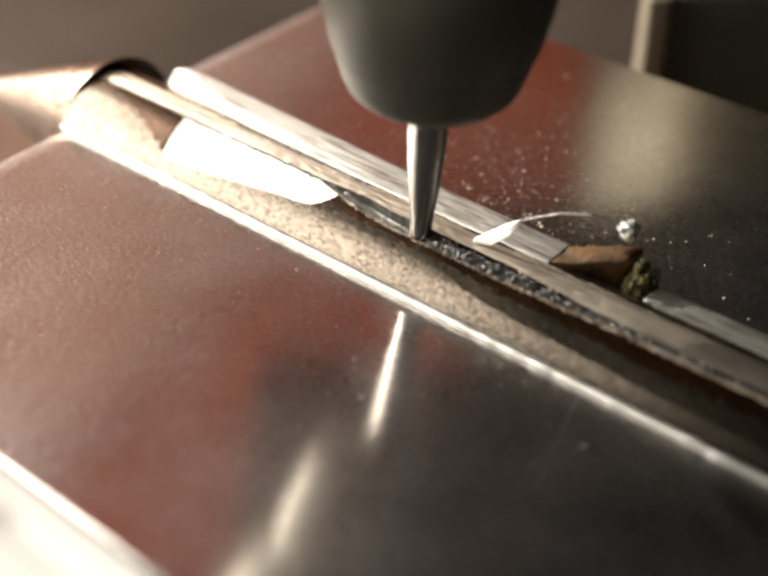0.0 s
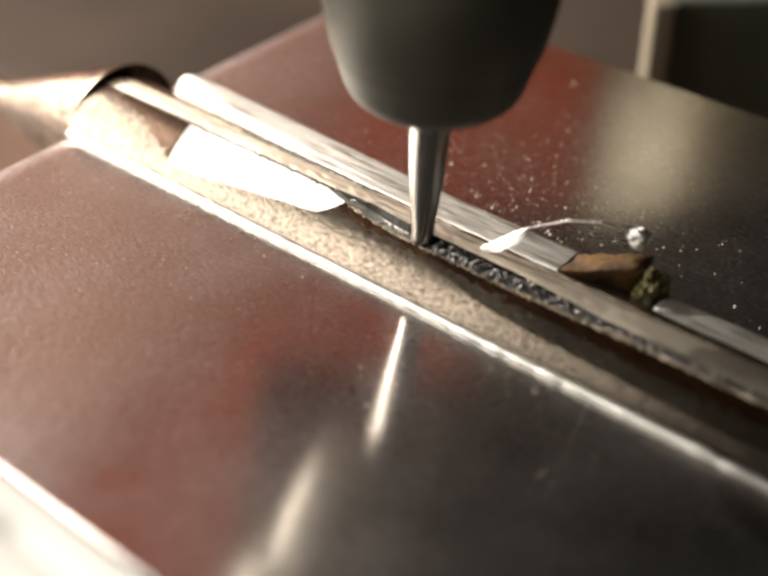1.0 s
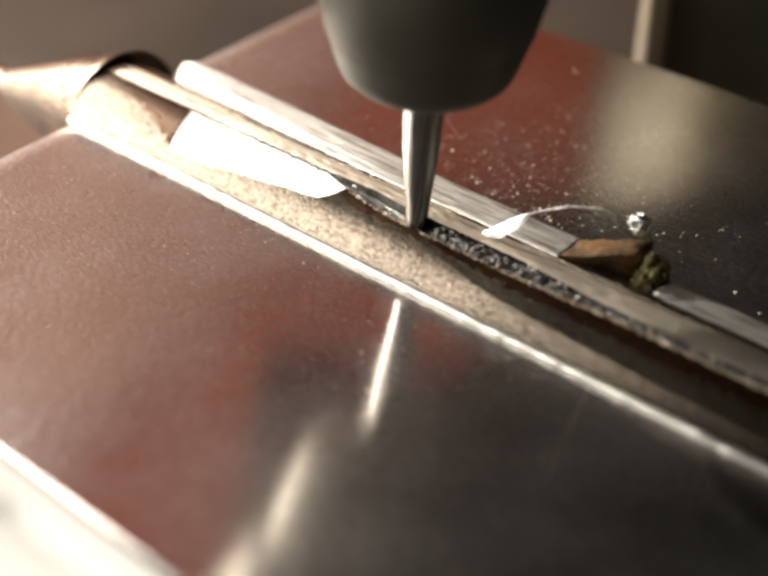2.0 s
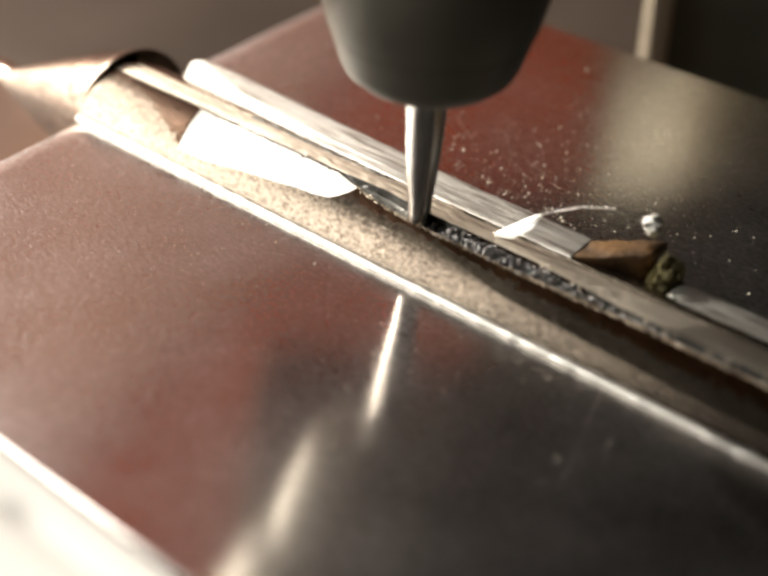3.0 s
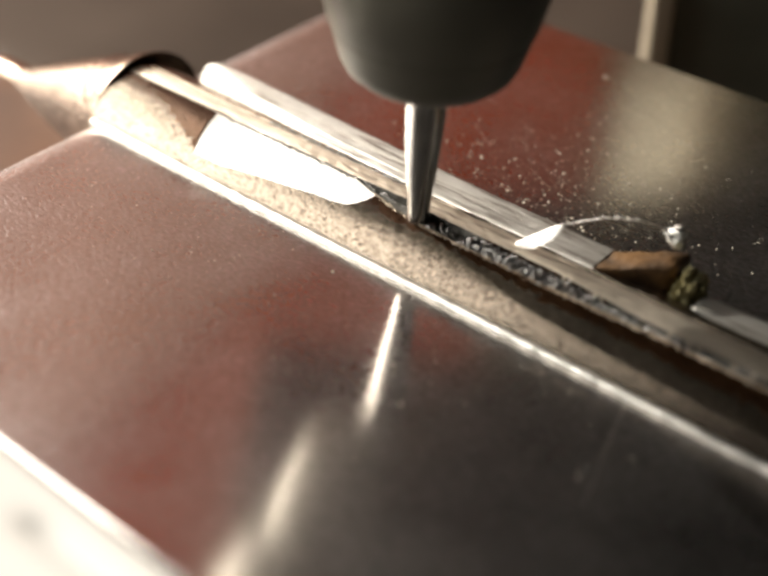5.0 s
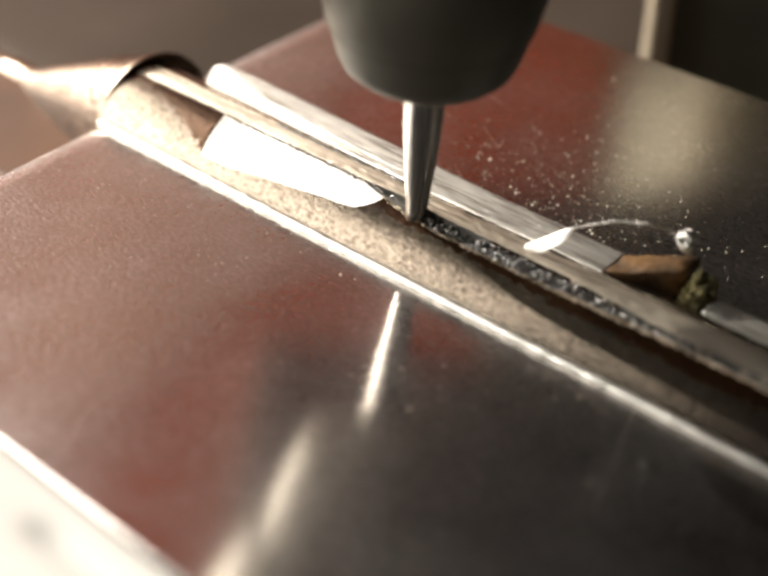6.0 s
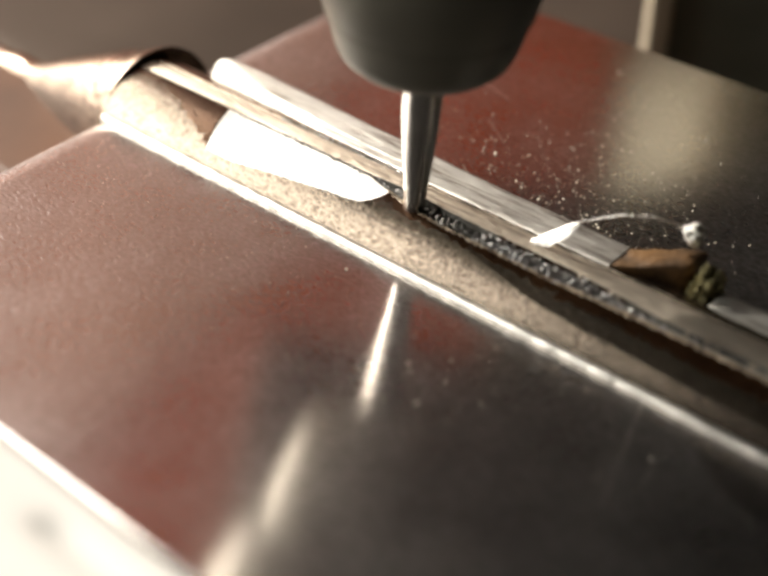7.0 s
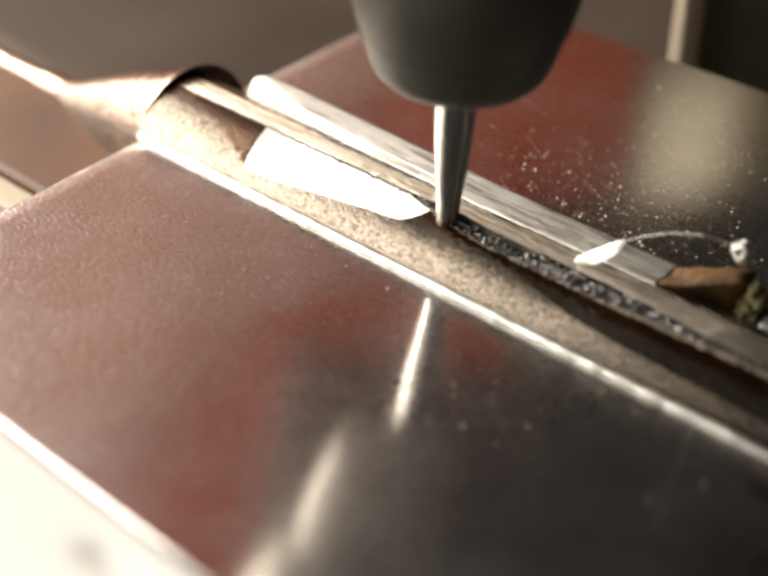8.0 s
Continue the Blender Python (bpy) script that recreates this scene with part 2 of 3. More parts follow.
def build_furniture():
    bench = tagged(new("workbench"), "worn grey-brown wooden workbench under the machine", "workbench")
    part("bench_top", box(LEFT + 5, 850, -420, BACK - 5, -90, -50, 3, turn=TURN), BENCH, bench)
    for u in (LEFT + 60, 790):
        for f in (-380, BACK - 60):
            part("leg", box(u - 30, u + 30, f - 30, f + 30, LOW, -90, 2, turn=TURN), BENCH, bench)
    cab = tagged(new("cabinet"), "red-brown varnished wooden cabinet standing on the bench", "cabinet")
    part("carcass", box(LEFT + 4, 138, BACK - 8, BACK - 1, -49.9, 1200, 1, turn=TURN), WOOD, cab)
    for u0, u1 in ((LEFT + 6, -147), (-144, 136)):
        part("door", box(u0, u1, BACK - 13, BACK - 8.5, -46, 1198, 1, turn=TURN), WOOD, cab)
    # made-up board: its slanted outline shapes the pale haze mirrored on the left
    brd = tagged(new("board"), "unseen dusty pink board with a slanted edge, added for the plate's pale reflection", "board")
    rim = [(-422, -49.9), (110, -49.9), (110, 120), (-129, 432), (-296, 650), (-422, 650)]
    part("reflection_panel", sweep([[TURN @ Vector((u, f, z)) for u, z in rim] for f in (598, 604)]), PALE, brd)
    # added dark boxes, out of view: the plate's right side mirrors them
    loc = tagged(new("dark_backdrop"), "unseen dark olive box added on the wall to darken the plate's reflection", "locker")
    part("body", box(208, 890, BACK - 50, BACK - 2, -40, 1300, 3, turn=TURN), OLIVE, loc)
    part("dark_filler", box(140, 207.5, BACK - 40, BACK - 2, -49.9, 288, 2, turn=TURN), OLIVE, loc, "narrow dark filler that hides the pale wall from the reflection")
    part("door", box(211, 887, BACK - 58, BACK - 52, -36, 1296, 2, turn=TURN), OLIVE, loc)


# ---- work piece ----
CY, CZ, RR = 2.0, -6.6, 7.0      # rod axis and radius
PZ = -3.0                        # plate surface


LEAF = 0.16                      # slope at which the near half of the plate rises from the rod's foot


def on_leaf(p):
    """A place given on the level of the far half, carried onto the rising near half."""
    x, y, z = p
    if y > -4.05:
        return (x, y, z)
    s = (61.5 - 62.95 * LEAF) / (61.5 - LEAF * (y + 67))
    return (56 + (x - 56) * s, -67 + (y + 67) * s, 58.5 + (z - 58.5) * s)


def build_plate():
    pl = tagged(new("base_plate"), "ground steel plate with a reddish sheen, its near half rising", "plate")
    prof = [(-36.6, -8.0), (-36.6, -4.2)]
    for k in range(11):
        a = math.pi / 2 * k / 10
        prof.append((-36.6 + 3.4 * (1 - math.cos(a)), -4.2 + 1.2 * math.sin(a)))
    prof += [(84.6, PZ), (85, PZ - 0.4), (85, -8.0)]
    rows = []
    for y, d in ((-36.0, 0.3), (-35.7, 0.0), (-20, 0.0), (-4.06, 0.0), (42.1, 0.0), (42.4, 0.3)):
        row = []
        for x, z in prof:
            q = on_leaf((x, y, z - (d if z > -4.5 else 0)))
            row.append((q[0], q[1], q[2] if z > -7 else -8.0))
        rows.append(row)
    part("slab", sweep(rows), PLATE, pl)
    for a, b, w in (((24.2, -4.4), (27.4, -14.6), 0.018), ((-8.0, 20.0), (-4.5, 17.6), 0.03), ((-14, 26), (-9, 24.5), 0.04)):
        sc = bmesh.new()
        d = (Vector(b) - Vector(a)).normalized()
        n = Vector((-d.y, d.x)) * w
        sc.faces.new([sc.verts.new(on_leaf((p[0] + k * n.x, p[1] + k * n.y, PZ + 0.004))) for p, k in ((a, 1), (a, -1), (b, -1), (b, 1))])
        part("scratch", sc, BRIGHT, pl, "fine bright scratch")
    return pl


def crown(y):
    """Height of the round bar over y."""
    return CZ + math.sqrt(max(0.0, RR * RR - (y - CY) ** 2))


def slot_at(x):
    """Centre, half width and floor of the slot: a scribed line ahead of the cutter, a milled trough behind it."""
    c = float(np.interp(x, (-6.5, -3, 2, 14, 22), (1.35, 1.0, 0.55, 0.5, 0.3)))
    h = float(np.interp(x, (-36, -6.5, -4.2, -1, 14, 22, 60), (0.10, 0.12, 0.42, 0.8, 0.8, 0.42, 0.3)))
    z = float(np.interp(x, (-36, -7, -4.2, 0, 6, 8), (0.05, -0.05, -0.3, -0.6, -0.8, -1.0)))
    wob = 0.05 * noise.noise(Vector((x * 1.3, 0.2, 7.0))) + 0.04 * noise.noise(Vector((x * 3.7, 4.2, 1.0)))
    return c + wob, h, z


FILED = ((-23.6, -19.3, -15.4, -12, -8.8, -6.7, -5.4, -4.6, -4.0, -3.7), (-2.75, -2.81, -2.39, -2.1, -1.74, -1.59, -1.35, -0.8, -0.1, 0.75))
SIDE = ((2.0, 3.2, 6.8, 11.7, 15.6, 30, 60), (-0.5, -0.6, -1.32, -2.12, -2.41, -2.8, -3.1))


def filed_low(x):
    """Lower limit of the filed flat, None where there is none."""
    return float(np.interp(x, *FILED)) if -23.6 <= x <= -3.7 else None


def bar_height(x, y):
    z = crown(y)
    lo, hi = filed_low(x), 1.55
    if lo is not None and lo < y < hi:
        za, zb = crown(lo), crown(hi)
        k = min(1.0, (x + 23.6 + 0.25 * y) / 4.0)
        z -= max(0.0, k) * (z - (za + (zb - za) * (y - lo) / (hi - lo)))
    if x > 2.0:
        low = float(np.interp(x, *SIDE))
        if low < y < -0.3:
            za, zb = crown(low), crown(-0.3)
            z += 0.7 * (za + (zb - za) * (y - low) / (-0.3 - low) - z) - 0.02 * min(1.0, (y - low) / 0.6) * min(1.0, (-0.3 - y) / 0.2)
    z -= 0.28 * math.exp(-((y - 3.42) / 0.13) ** 2)
    z += 0.035 * noise.noise(Vector((x * 0.9, y * 3.0, 0.0))) * (1 if y > 1.5 else 0.25)
    return z


def rod_section(x):
    c, h, zb = slot_at(x)
    y0, y1 = CY - 6.2, 5.6
    a, b = c - h, c + h
    pts = [(x, y0, -7.5)]
    for k in range(71):
        y = y0 + (a - y0) * (k / 70)
        pts.append((x, y, bar_height(x, y)))
    top = pts[-1][2]
    zb = min(zb, top - 0.12)
    pts += [(x, a + 0.06 * h, zb * 0.8 + top * 0.2), (x, a + 0.3 * h, zb), (x, b - 0.3 * h, zb), (x, b - 0.06 * h, zb * 0.8 + top * 0.2)]
    for k in range(37):
        y = b + (y1 - b) * (k / 36)
        pts.append((x, y, bar_height(x, y)))
    pts += [(x, 5.7, -3.4), (x, 5.7, -7.5)]
    return pts


def build_rod():
    rod = tagged(new("slotted_rod"), "round steel rod with a milled slot and a filed flat", "rod")
    xs = sorted(set([round(-36.2 + 0.3 * k, 3) for k in range(410)] + [round(-33 + 0.13 * k, 3) for k in range(300)]))
    shaft = part("shaft", sweep([rod_section(x) for x in xs]), ROD, rod)
    me = shaft.data
    for m in (FLAT, FRESH, SHADED_STEEL, BROWN_STEEL, GROOVE):
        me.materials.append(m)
    for p in me.polygons:
        c = p.center / mm
        sc, h, _ = slot_at(c.x)
        lo = filed_low(c.x)
        n = noise.noise(Vector((c.x * 1.1, c.y * 1.3, 3.0))) + 0.6 * noise.noise(Vector((c.x * 4, c.y * 4, 3.0)))
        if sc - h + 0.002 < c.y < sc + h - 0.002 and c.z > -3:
            # floor behind the cutter takes the dark colour of a shaded recess
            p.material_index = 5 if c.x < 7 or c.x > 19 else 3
        elif lo is not None and lo < c.y < sc and c.x > -23.3 - 0.25 * c.y:
            p.material_index = 1
        elif sc < c.y < 3.25 and c.z > -0.8:
            p.material_index = 2
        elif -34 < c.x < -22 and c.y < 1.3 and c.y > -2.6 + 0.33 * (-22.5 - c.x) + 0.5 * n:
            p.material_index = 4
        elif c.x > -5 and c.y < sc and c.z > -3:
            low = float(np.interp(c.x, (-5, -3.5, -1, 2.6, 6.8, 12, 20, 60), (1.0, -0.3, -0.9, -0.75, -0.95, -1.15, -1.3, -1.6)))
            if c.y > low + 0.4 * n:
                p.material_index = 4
    # rolled edge where the rod meets the plate
    xs2 = [-35.6 + 0.75 * k for k in range(161)]
    edge = []
    for x in xs2:
        w = 1 + 0.22 * noise.noise(Vector((x * 0.8, 1.0, 5.0)))
        edge.append([(x, -4.05 + 0.42 * w * math.cos(a), PZ + 0.1 + 0.5 * w * math.sin(a)) for a in [2 * math.pi * j / 14 for j in range(14)]])
    part("rolled_edge", sweep(edge), BRIGHT, rod, "bright polished edge along the foot", smooth=True)
    return rod


def rail_section(x, drop=0.0, size=1.0):
    """Close to the bar, the rail's inner edge lies against its shoulder; towards the free tip it parts from it."""
    yn = float(np.interp(x, (-32.5, -28, -22, -14, -4), (6.2, 5.6, 4.7, 4.0, 3.6)))
    yf = float(np.interp(x, (-32, -26, 4, 16), (8.6, 8.7, 7.3, 7.25)))
    s = crown(yn) + 0.06
    top = 0.3
    pts = [(yn, -3.4), (yn, s - 0.5), (yn + 0.05, s - 0.1), (yn + 0.2, s), (yn + 0.5, s + (top - s) * 0.35), (yn + 0.85, s + (top - s) * 0.55),
           (yn + 0.95, s + (top - s) * 0.45), (yn + 1.1, s + (top - s) * 0.85), (yn + 1.5, top - 0.03), ((yn + yf) / 2 + 0.5, top), (yf - 0.55, top - 0.02),
           (yf - 0.25, top - 0.12), (yf - 0.06, top - 0.35), (yf, top - 0.8), (yf + 0.1, -3.4)]
    mid = (yn + yf) / 2
    out = []
    for y, z in pts:
        z += 0.03 * noise.noise(Vector((x * 0.5, y * 4, 9.0))) if z > -2 else 0
        out.append((x, mid + (y - mid) * size, -3.4 + (z + 3.4) * (0.5 + 0.5 * size) - (drop if z > -2.5 else 0)))
    return out


def build_rail():
    rail = tagged(new("guide_rail"), "brushed pale steel rail beside the slotted rod", "rail")
    a = [rail_section(-32.4, 0, 0.35), rail_section(-32.2, 0, 0.62), rail_section(-31.8, 0, 0.82), rail_section(-31.2, 0, 0.95)]
    a += [rail_section(-30.4 + 0.5 * k) for k in range(93)]
    part("long_bar", sweep(a), RAIL, rail)
    b = [rail_section(23.6, 0.5, 0.95), rail_section(24.0, 0.4)] + [rail_section(25.0 + 1.0 * k, 0.35) for k in range(56)]
    part("end_bar", sweep(b), RAIL, rail)
    return rail


def build_cone():
    cone = tagged(new("tapered_ferrule"), "turned steel ferrule flaring to a dark-rimmed hollow mouth", "ferrule")
    at = (0, 3.0, -6.2)

    def droop(bm):
        for v in bm.verts:
            v.co.z -= 3.3 * max(0.0, min(1.0, (-36.5 - v.co.x) / 20))
        return bm
    part("shank", droop(lathe([(1.8, -110), (1.9, -109.8), (1.9, -61.8), (2.2, -61.2), (2.2, -57.0)], 48, "x")), CONE, cone, "bright thin shank", smooth=True, at=at)
    prof = [(2.0, -57.6), (2.3, -56.9), (2.9, -54.6), (3.9, -51), (4.95, -47), (5.9, -43), (6.75, -39.3), (7.25, -37.2), (7.4, -36.6), (7.38, -36.45), (7.2, -36.4), (7.05, -36.5)]
    part("flare", droop(lathe(prof, 96, "x")), CONE, cone, smooth=True, at=at)
    bm = bmesh.new()
    rings = []
    for r, x in ((7.12, -36.42), (7.0, -36.45), (6.85, -37.0), (6.2, -39.5), (5.4, -42.0), (1.0, -42.2)):
        rings.append([bm.verts.new((x, r * math.cos(2 * math.pi * k / 96), r * math.sin(2 * math.pi * k / 96))) for k in range(96)])
    for p, q in zip(rings, rings[1:]):
        for k in range(96):
            bm.faces.new((p[k], p[(k + 1) % 96], q[(k + 1) % 96], q[k]))
    part("mouth", bm, SHADED_STEEL, cone, "hollow of the mouth, its shade painted dark brown", smooth=True, at=at)
    return cone


def build_residue():
    res = tagged(new("residue_block"), "rough rusty brown residue lump in the rail gap", "residue")
    bm = box(15.45, 21.2, 4.3, 7.4, -3.2, 0.0, 0.25, 2)
    bmesh.ops.subdivide_edges(bm, edges=bm.edges[:], cuts=5, use_grid_fill=True)
    for v in bm.verts:
        k = (v.co.z + 3.2) / 3.2
        v.co.z += k * float(np.interp(v.co.x, (15.5, 17, 20.2, 22.5), (0.15, 0.5, 1.4, 1.2)))
        v.co.y += 0.4 * (v.co.x - 16) - 0.3 * k
        v.co += 0.16 * noise.noise_vector(v.co * 0.9)
    part("lump", bm, BROWN, res, smooth=True)
    rnd = random.Random(31)
    bm = bmesh.new()
    bmesh.ops.create_icosphere(bm, subdivisions=5, radius=1.0)
    for v in bm.verts:
        n = v.co.normalized()
        r = 1 + 0.35 * noise.noise(n * 2.1) + 0.25 * noise.noise(n * 5.3) + 0.16 * noise.noise(n * 12) + 0.08 * noise.noise(n * 25)
        v.co = Vector((22.4 + 1.1 * r * n.x, 6.8 + 1.6 * r * n.y, -1.1 + 2.6 * r * n.z))
    part("crust", bm, CRUST, res, "crumbly yellow-green crust")
    for k in range(26):
        a = rnd.uniform(0, 6.28)
        z = rnd.uniform(-3.0, 0.6)
        c = part("crumb", chip_mesh(300 + k, rnd.uniform(0.14, 0.3)), CRUST, res, at=(22.6 + math.cos(a) * 1.0, 6.9 + math.sin(a) * 1.35, z))
        c.rotation_euler = (rnd.uniform(0, 6), rnd.uniform(0, 6), 0)
    return res


def build_shaving():
    sh = tagged(new("curled_shaving"), "bright curled steel shaving caught on the rail", "shaving")
    pts = [Vector(p) for p in SHAVE]
    blade = []
    side, up = Vector((-0.66, 0.58, 0.47)), Vector((-0.17, -0.73, 0.66))
    for p, w in zip(pts[:4], (0.25, 0.6, 0.52, 0.15)):
        blade.append([p + side * w, p + up * 0.16, p - side * w, p - up * 0.06])
    part("blade", sweep(blade), SHAVING, sh)
    th = []
    for p in pts[3:]:
        th.append([p + Vector((0, 0.09 * math.cos(a), 0.09 * math.sin(a))) for a in [2 * math.pi * j / 8 for j in range(8)]])
    part("thread", sweep(th), SHAVING, sh)
    bm = bmesh.new()
    bmesh.ops.create_icosphere(bm, subdivisions=3, radius=0.8)
    for v in bm.verts:
        v.co = v.co * (1 + 0.5 * noise.noise(v.co * 1.7) + 0.35 * noise.noise(v.co * 5)) + pts[-1]
    part("curl", bm, SHAVING, sh)
    return sh


SHAVE = [(9.5, 2.2, 0.4), (10.7, 2.6, 1.0), (12.0, 3.2, 2.1), (12.7, 3.8, 2.9), (13.4, 4.4, 3.2), (15.3, 5.4, 3.95), (17.5, 6.6, 4.1), (19.35, 7.6, 3.6), (20.2, 8.0, 3.0)]


def build_front():
    bar = tagged(new("front_bar"), "pale painted bar along the plate's front edge", "bar")
    ys = [-75, -74.2, -73, -45, -43, -42] + [-41.5 + 0.35 * k for k in range(13)] + [-36.9, -36.5, -36.2, -36.05]
    rows = []
    for x in [-60, -30, -10, -3] + [-1 + 0.5 * k for k in range(16)] + [8, 12, 20, 40, 70, 95]:
        row = [(x, -36.05, -14.0), (x, -75, -14.0)]
        for y in ys:
            edge = min(1.0, (y + 75) / 2.0, (-36.05 - y) / 1.0)
            z = -2.6 - 0.9 * (1 - max(0.0, edge)) ** 2
            run = 1 / (1 + math.exp(-(x - 1.6) / 0.7))
            z -= 0.55 * run * math.exp(-((y + 39.4) / 1.0) ** 2)
            row.append((x, y, z))
        low = [on_leaf(q) for q in row]
        rows.append([(q[0], q[1], q[2] if k > 1 else -14.0) for k, q in enumerate(low)])
    part("bar_body", sweep(rows), WHITE, bar, smooth=True)
    cap = box(95.05, 98, -75, -36.05, -14, -3.4, 0.5, 2)
    for v in cap.verts:
        v.co = Vector(on_leaf(v.co))
    part("end_cap", cap, WHITE, bar)
    fix = tagged(new("fixture_block"), "brown fibre packing block under the steel plate", "block")
    part("block_body", box(-110, 80, -12, 2.5, -49.9, -8.05, 1.0, 2), BLOCK, fix)
    part("edge_strip", box(-110, -37.5, -15.5, -12.1, -30, -8.3, 0.6, 2), POST, fix, "cream edge strip")


def chip_mesh(seed, size):
    rnd = random.Random(seed)
    bm = bmesh.new()
    bmesh.ops.create_icosphere(bm, subdivisions=1, radius=size)
    sx, sy, sz = rnd.uniform(0.6, 1.5), rnd.uniform(0.5, 1.0), rnd.uniform(0.35, 0.8)
    for v in bm.verts:
        v.co = Vector((v.co.x * sx, v.co.y * sy, v.co.z * sz)) * rnd.uniform(0.6, 1.35)
    return bm


def scatter(name, label, cat, spots, mat):
    """One object of many small grains: spots are (x, y, z, size)."""
    verts, faces = [], []
    rnd = random.Random(len(spots))
    for x, y, z, s in spots:
        o = len(verts)
        ax = [Vector((1, 0, 0)), Vector((-0.5, 0.9, 0)), Vector((-0.5, -0.9, 0)), Vector((0, 0, 1)), Vector((0.1, 0, -0.8))]
        q = Euler((rnd.uniform(0, 6), rnd.uniform(0, 6), rnd.uniform(0, 6))).to_matrix()
        for a in ax:
            verts.append(tuple((Vector((x, y, z)) + (q @ a) * s * rnd.uniform(0.7, 1.3)) * mm))
        for f in ((0, 1, 3), (1, 2, 3), (2, 0, 3), (1, 0, 4), (2, 1, 4), (0, 2, 4)):
            faces.append(tuple(o + k for k in f))
    me = bpy.data.meshes.new(name)
    me.from_pydata(verts, [], faces)
    me.materials.append(mat)
    return tagged(new(name, me), label, cat, kind="stuff")


def build_dust():
    rnd = random.Random(5)
    big = [(-3.66, 36.1, 0.24), (1.4, 12.4, 0.16), (-3.7, 15.4, 0.2), (9.06, -12.2, 0.16), (12.2, -15.1, 0.16), (-2.15, -6.6, 0.18)]
    spots = [(x, y, PZ + 0.08, s) for x, y, s in big]
    for k in range(430):
        spots.append((rnd.gauss(4, 7), 9.6 + abs(rnd.gauss(5, 6)), PZ + 0.04, 0.045 + 0.10 * rnd.random() ** 3))
    for k in range(90):
        spots.append((rnd.uniform(5, 45), 9.6 + abs(rnd.gauss(0, 14)), PZ + 0.03, 0.04 + 0.08 * rnd.random() ** 3))
    for k in range(420):
        spots.append((rnd.uniform(-34, 16) if k % 4 else rnd.uniform(-30, 40), -5 - abs(rnd.gauss(0, 10)), PZ + 0.03, 0.03 + 0.07 * rnd.random() ** 5))
    spots = [(*on_leaf(q[:3]), q[3]) for q in spots]
    scatter("metal_dust", "fine pale metal dust scattered over the plate", "dust", spots, DUST)


def build_swarf():
    rnd = random.Random(9)
    spots = []

    def fill(count, x0, span, power, spread, lo, hi, big):
        for k in range(count):
            x = x0 + span * rnd.random() ** power
            c, h, _ = slot_at(x)
            w = max(-0.98, min(0.98, rnd.gauss(0, spread)))
            spots.append((x, c + w * h, lo + abs(rnd.gauss(0, hi)) * (1 - 0.5 * w * w), rnd.uniform(0.07, big)))
    fill(2200, 6.2, 12, 1.3, 0.55, -0.35, 0.32, 0.27)
    fill(900, 12, 16, 1.4, 0.55, -0.35, 0.25, 0.19)
    fill(2200, 18, 44, 1.0, 0.6, -0.32, 0.14, 0.14)
    fill(260, -3, 9, 1.0, 0.5, -0.6, 0.1, 0.1)
    scatter("swarf", "dark crumbled steel swarf filling the milled slot", "swarf", spots, CHIP)
    burr = []
    for k in range(1500):
        x = rnd.uniform(-4, 60)
        c, h, _ = slot_at(x)
        y = c - h - 0.05 + rnd.gauss(0, 0.06)
        burr.append((x, y, bar_height(x, y) + rnd.random() * 0.06, rnd.uniform(0.04, 0.11) * (1.5 if x > 14 else 1)))
    scatter("burr", "ragged tan burr along the slot lip", "burr", burr, BURR)
    grit = []
    for k in range(520):
        x = rnd.uniform(-24, -2)
        c, h, _ = slot_at(x)
        if noise.noise(Vector((x * 0.9, 3.0, 3.0))) > -0.12:
            y = c + rnd.gauss(0, 0.10)
            grit.append((x, y, crown(y) - 0.1 + rnd.random() * 0.08, rnd.uniform(0.04, 0.12)))
    for k in range(620):
        x = rnd.uniform(-19, -3)
        y = 3.45 + rnd.gauss(0, 0.22)
        grit.append((x, y, crown(y) - 0.04 + rnd.random() * 0.08, rnd.uniform(0.03, 0.11)))
    scatter("grit", "grey steel grit lying in the scribed lines", "grit", grit, CHIP)


def build_chips():
    """Chips thrown up one after another behind the cutter."""
    rnd = random.Random(21)
    chips = []
    for k in range(34):
        c = part("steel_chip", chip_mesh(100 + k, rnd.uniform(0.2, 0.36)), CHIP)
        tagged(c, "small dark crumpled steel chip lying in the slot", "chip", "chips in the slot")
        chips.append((c, -0.3 + 7.2 * k / 34 + rnd.uniform(-0.1, 0.1), rnd.uniform(0.0, 1.1), rnd.uniform(-0.5, 0.05),
                      [rnd.uniform(0, 360) for _ in range(3)], rnd.uniform(0.6, 1.1)))
    return chips


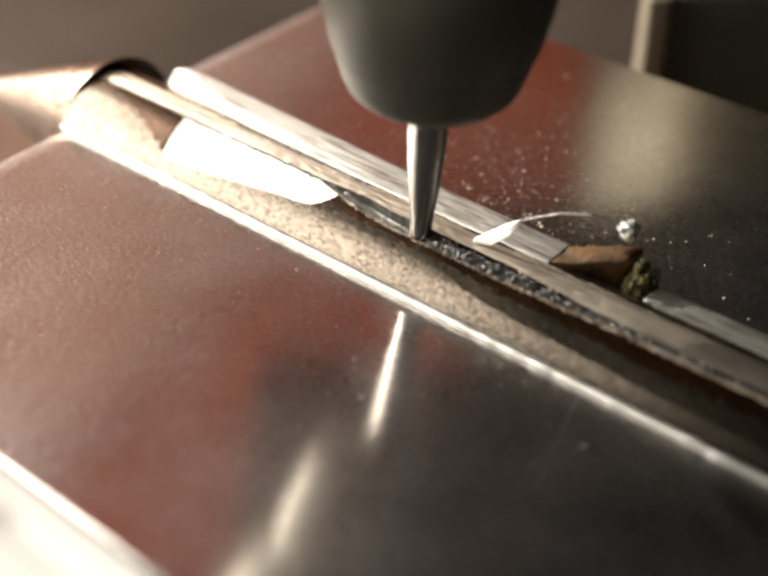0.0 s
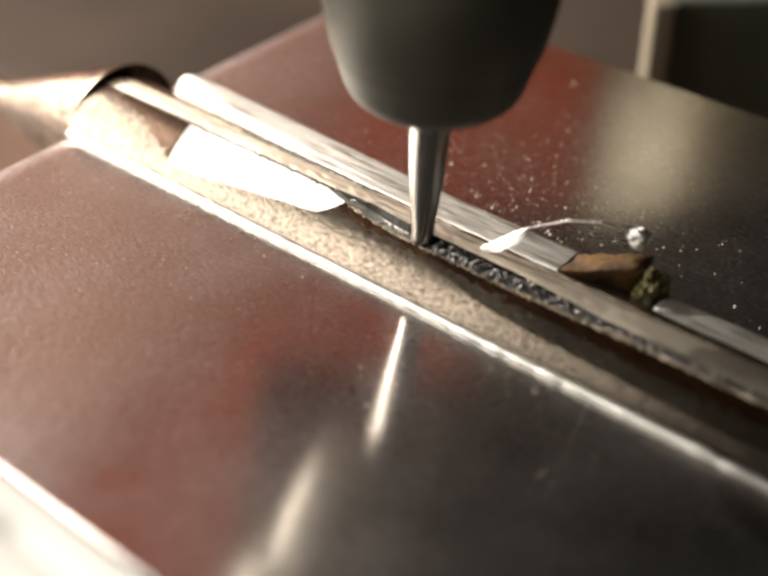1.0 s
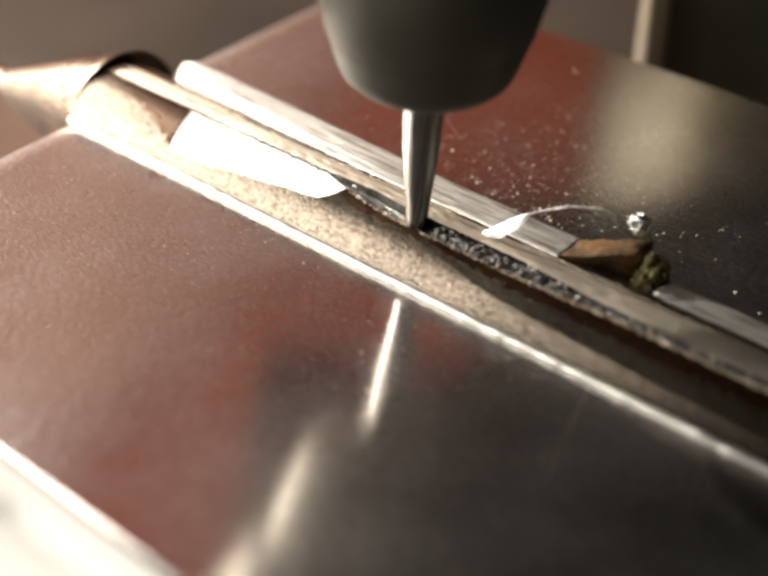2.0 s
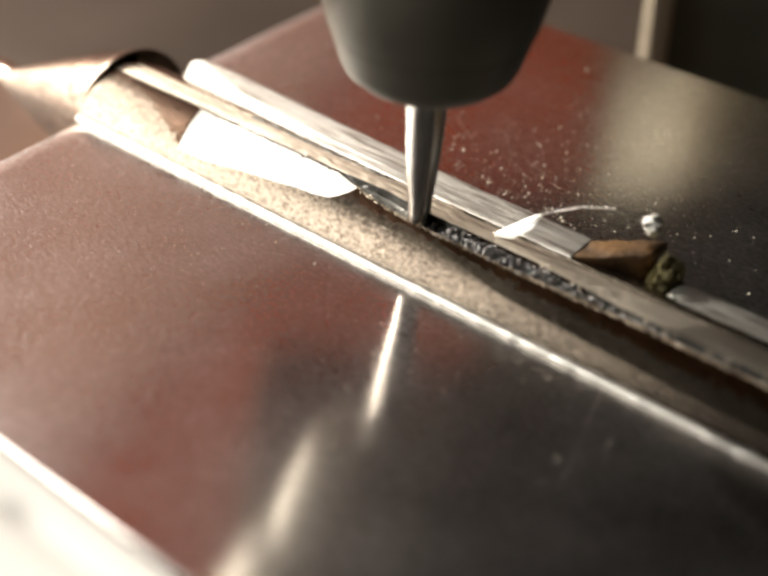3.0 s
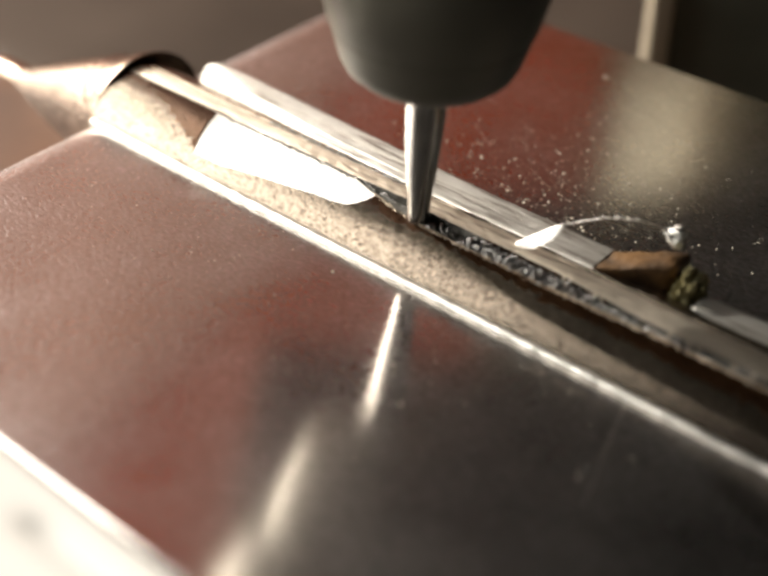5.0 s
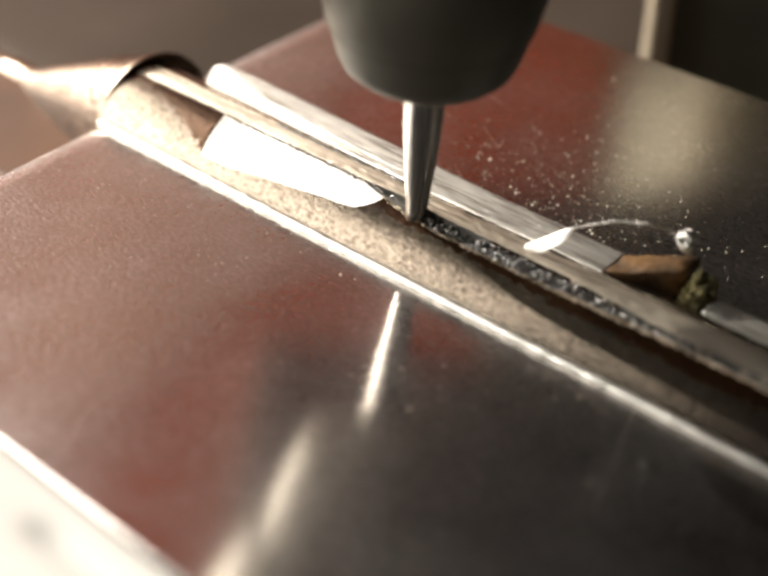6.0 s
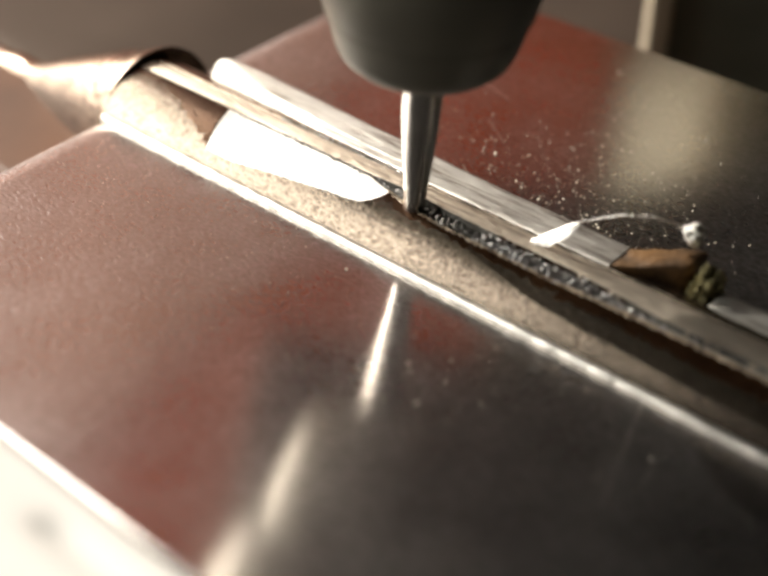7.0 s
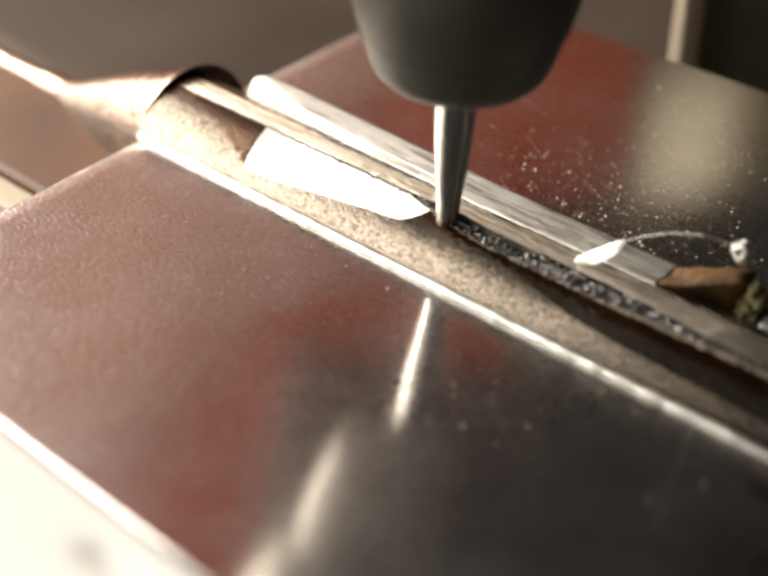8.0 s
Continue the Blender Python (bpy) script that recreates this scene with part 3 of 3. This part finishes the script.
# ---- machine ----
def build_spindle():
    sp = tagged(new("milling_spindle"), "dark milling spindle with a tapered steel cutter", "spindle")
    part("cutter", lathe([(0.85, 0), (0.95, 0.15), (0.92, 2), (1.0, 3.4), (1.22, 5.5), (1.46, 8.5), (1.58, 11), (1.6, 18)], 40), BIT, sp, "bright steel cutter", smooth=True)
    part("collet_nut", lathe([(1.7, 14.3), (4.6, 14.2), (5.6, 14.6), (6.5, 15.4), (6.9, 16.2), (7.5, 18.2), (7.62, 18.5), (7.62, 18.7), (7.9, 19.2), (8.5, 22), (9.0, 26), (9.0, 27)], 72), NUT, sp, smooth=True)
    part("nose", lathe([(8.0, 27.1), (10.5, 27.1), (12, 30), (14, 36), (16, 46), (16, 60)], 72), NUT, sp, smooth=True)
    part("motor_body", lathe([(15, 60.1), (21, 60.1), (21.5, 61), (21.5, 150), (20, 152)], 72), NUT, sp, smooth=True)
    # two dark sheets added out of view, so the near plate mirrors darkness
    part("dark_backplate", box(-12, 150, 45, 75, 42, 260, 3, turn=TURN), DARKP, sp, "unseen dark plate added to darken the plate's reflection")
    shape = [(4, 24), (44, 24), (44, 58), (4, 58)]
    part("reflection_blocker", sweep([[TURN @ Vector((u, f, z)) for u, z in shape] for f in (17, 18.2)]), DARKP, sp, "unseen dark sheet added to block bright reflections")
    for u in (4, 60, 116):
        for z in (60, 150):
            part("bolt", lathe([(0.5, 0), (2.6, 0), (2.8, 0.3), (2.8, 2.2), (2.3, 2.8), (1.4, 2.8), (1.3, 1.2)], 20), NUT, sp).matrix_basis = TURN @ pose(u * mm, 44.9 * mm, z * mm, 90, 0, 0)
    return sp


def build_frame():
    fr = tagged(new("machine_frame"), "dark machine panel with a cream painted post", "machine")
    part("post", box(30.3, 33.2, 59, 63, -49.9, -6, 0.5, turn=TURN), POST, fr)
    part("panel", box(33.3, 150, 60, 63, -49.9, -6, 0.5, turn=TURN), GREYP, fr)
    return fr


build_room()
build_furniture()
build_plate()
build_rod()
build_rail()
build_cone()
build_residue()
build_shaving()
build_front()
build_dust()
build_swarf()
CHIPS = build_chips()
SPINDLE = build_spindle()
FRAME = build_frame()

TOOL = ((0, 5.7), (0.5, 5.4), (1, 5.1), (1.5, 4.75), (3, 3.45), (3.5, 2.8), (4, 2.4), (4.5, 1.9), (6, 0.2), (6.5, 0.0), (7, -0.6), (7.5, -1.1), (8, -1.45))


def motions():
    walk(SPINDLE, [(t, pose((x - 0.48) * mm, 0.45 * mm, -1.24 * mm, -1.8, 2.0, 0)) for t, x in TOOL])
    for c, x, y, z, r, off in CHIPS:
        rows = []
        for t, tx in TOOL:
            ride = tx + off - x
            k = max(0.0, min(1.0, ride))
            rows.append((t, pose(max(x, tx + off) * mm, (y * (1 - k) + 0.55 * k) * mm, (z - 0.3 * k) * mm, r[0] + 40 * k, r[1], r[2] + 30 * k)))
        walk(c, rows)
    walk(FRAME, [(t, pose(x * mm, 0, 0)) for t, x in TOOL])


motions()
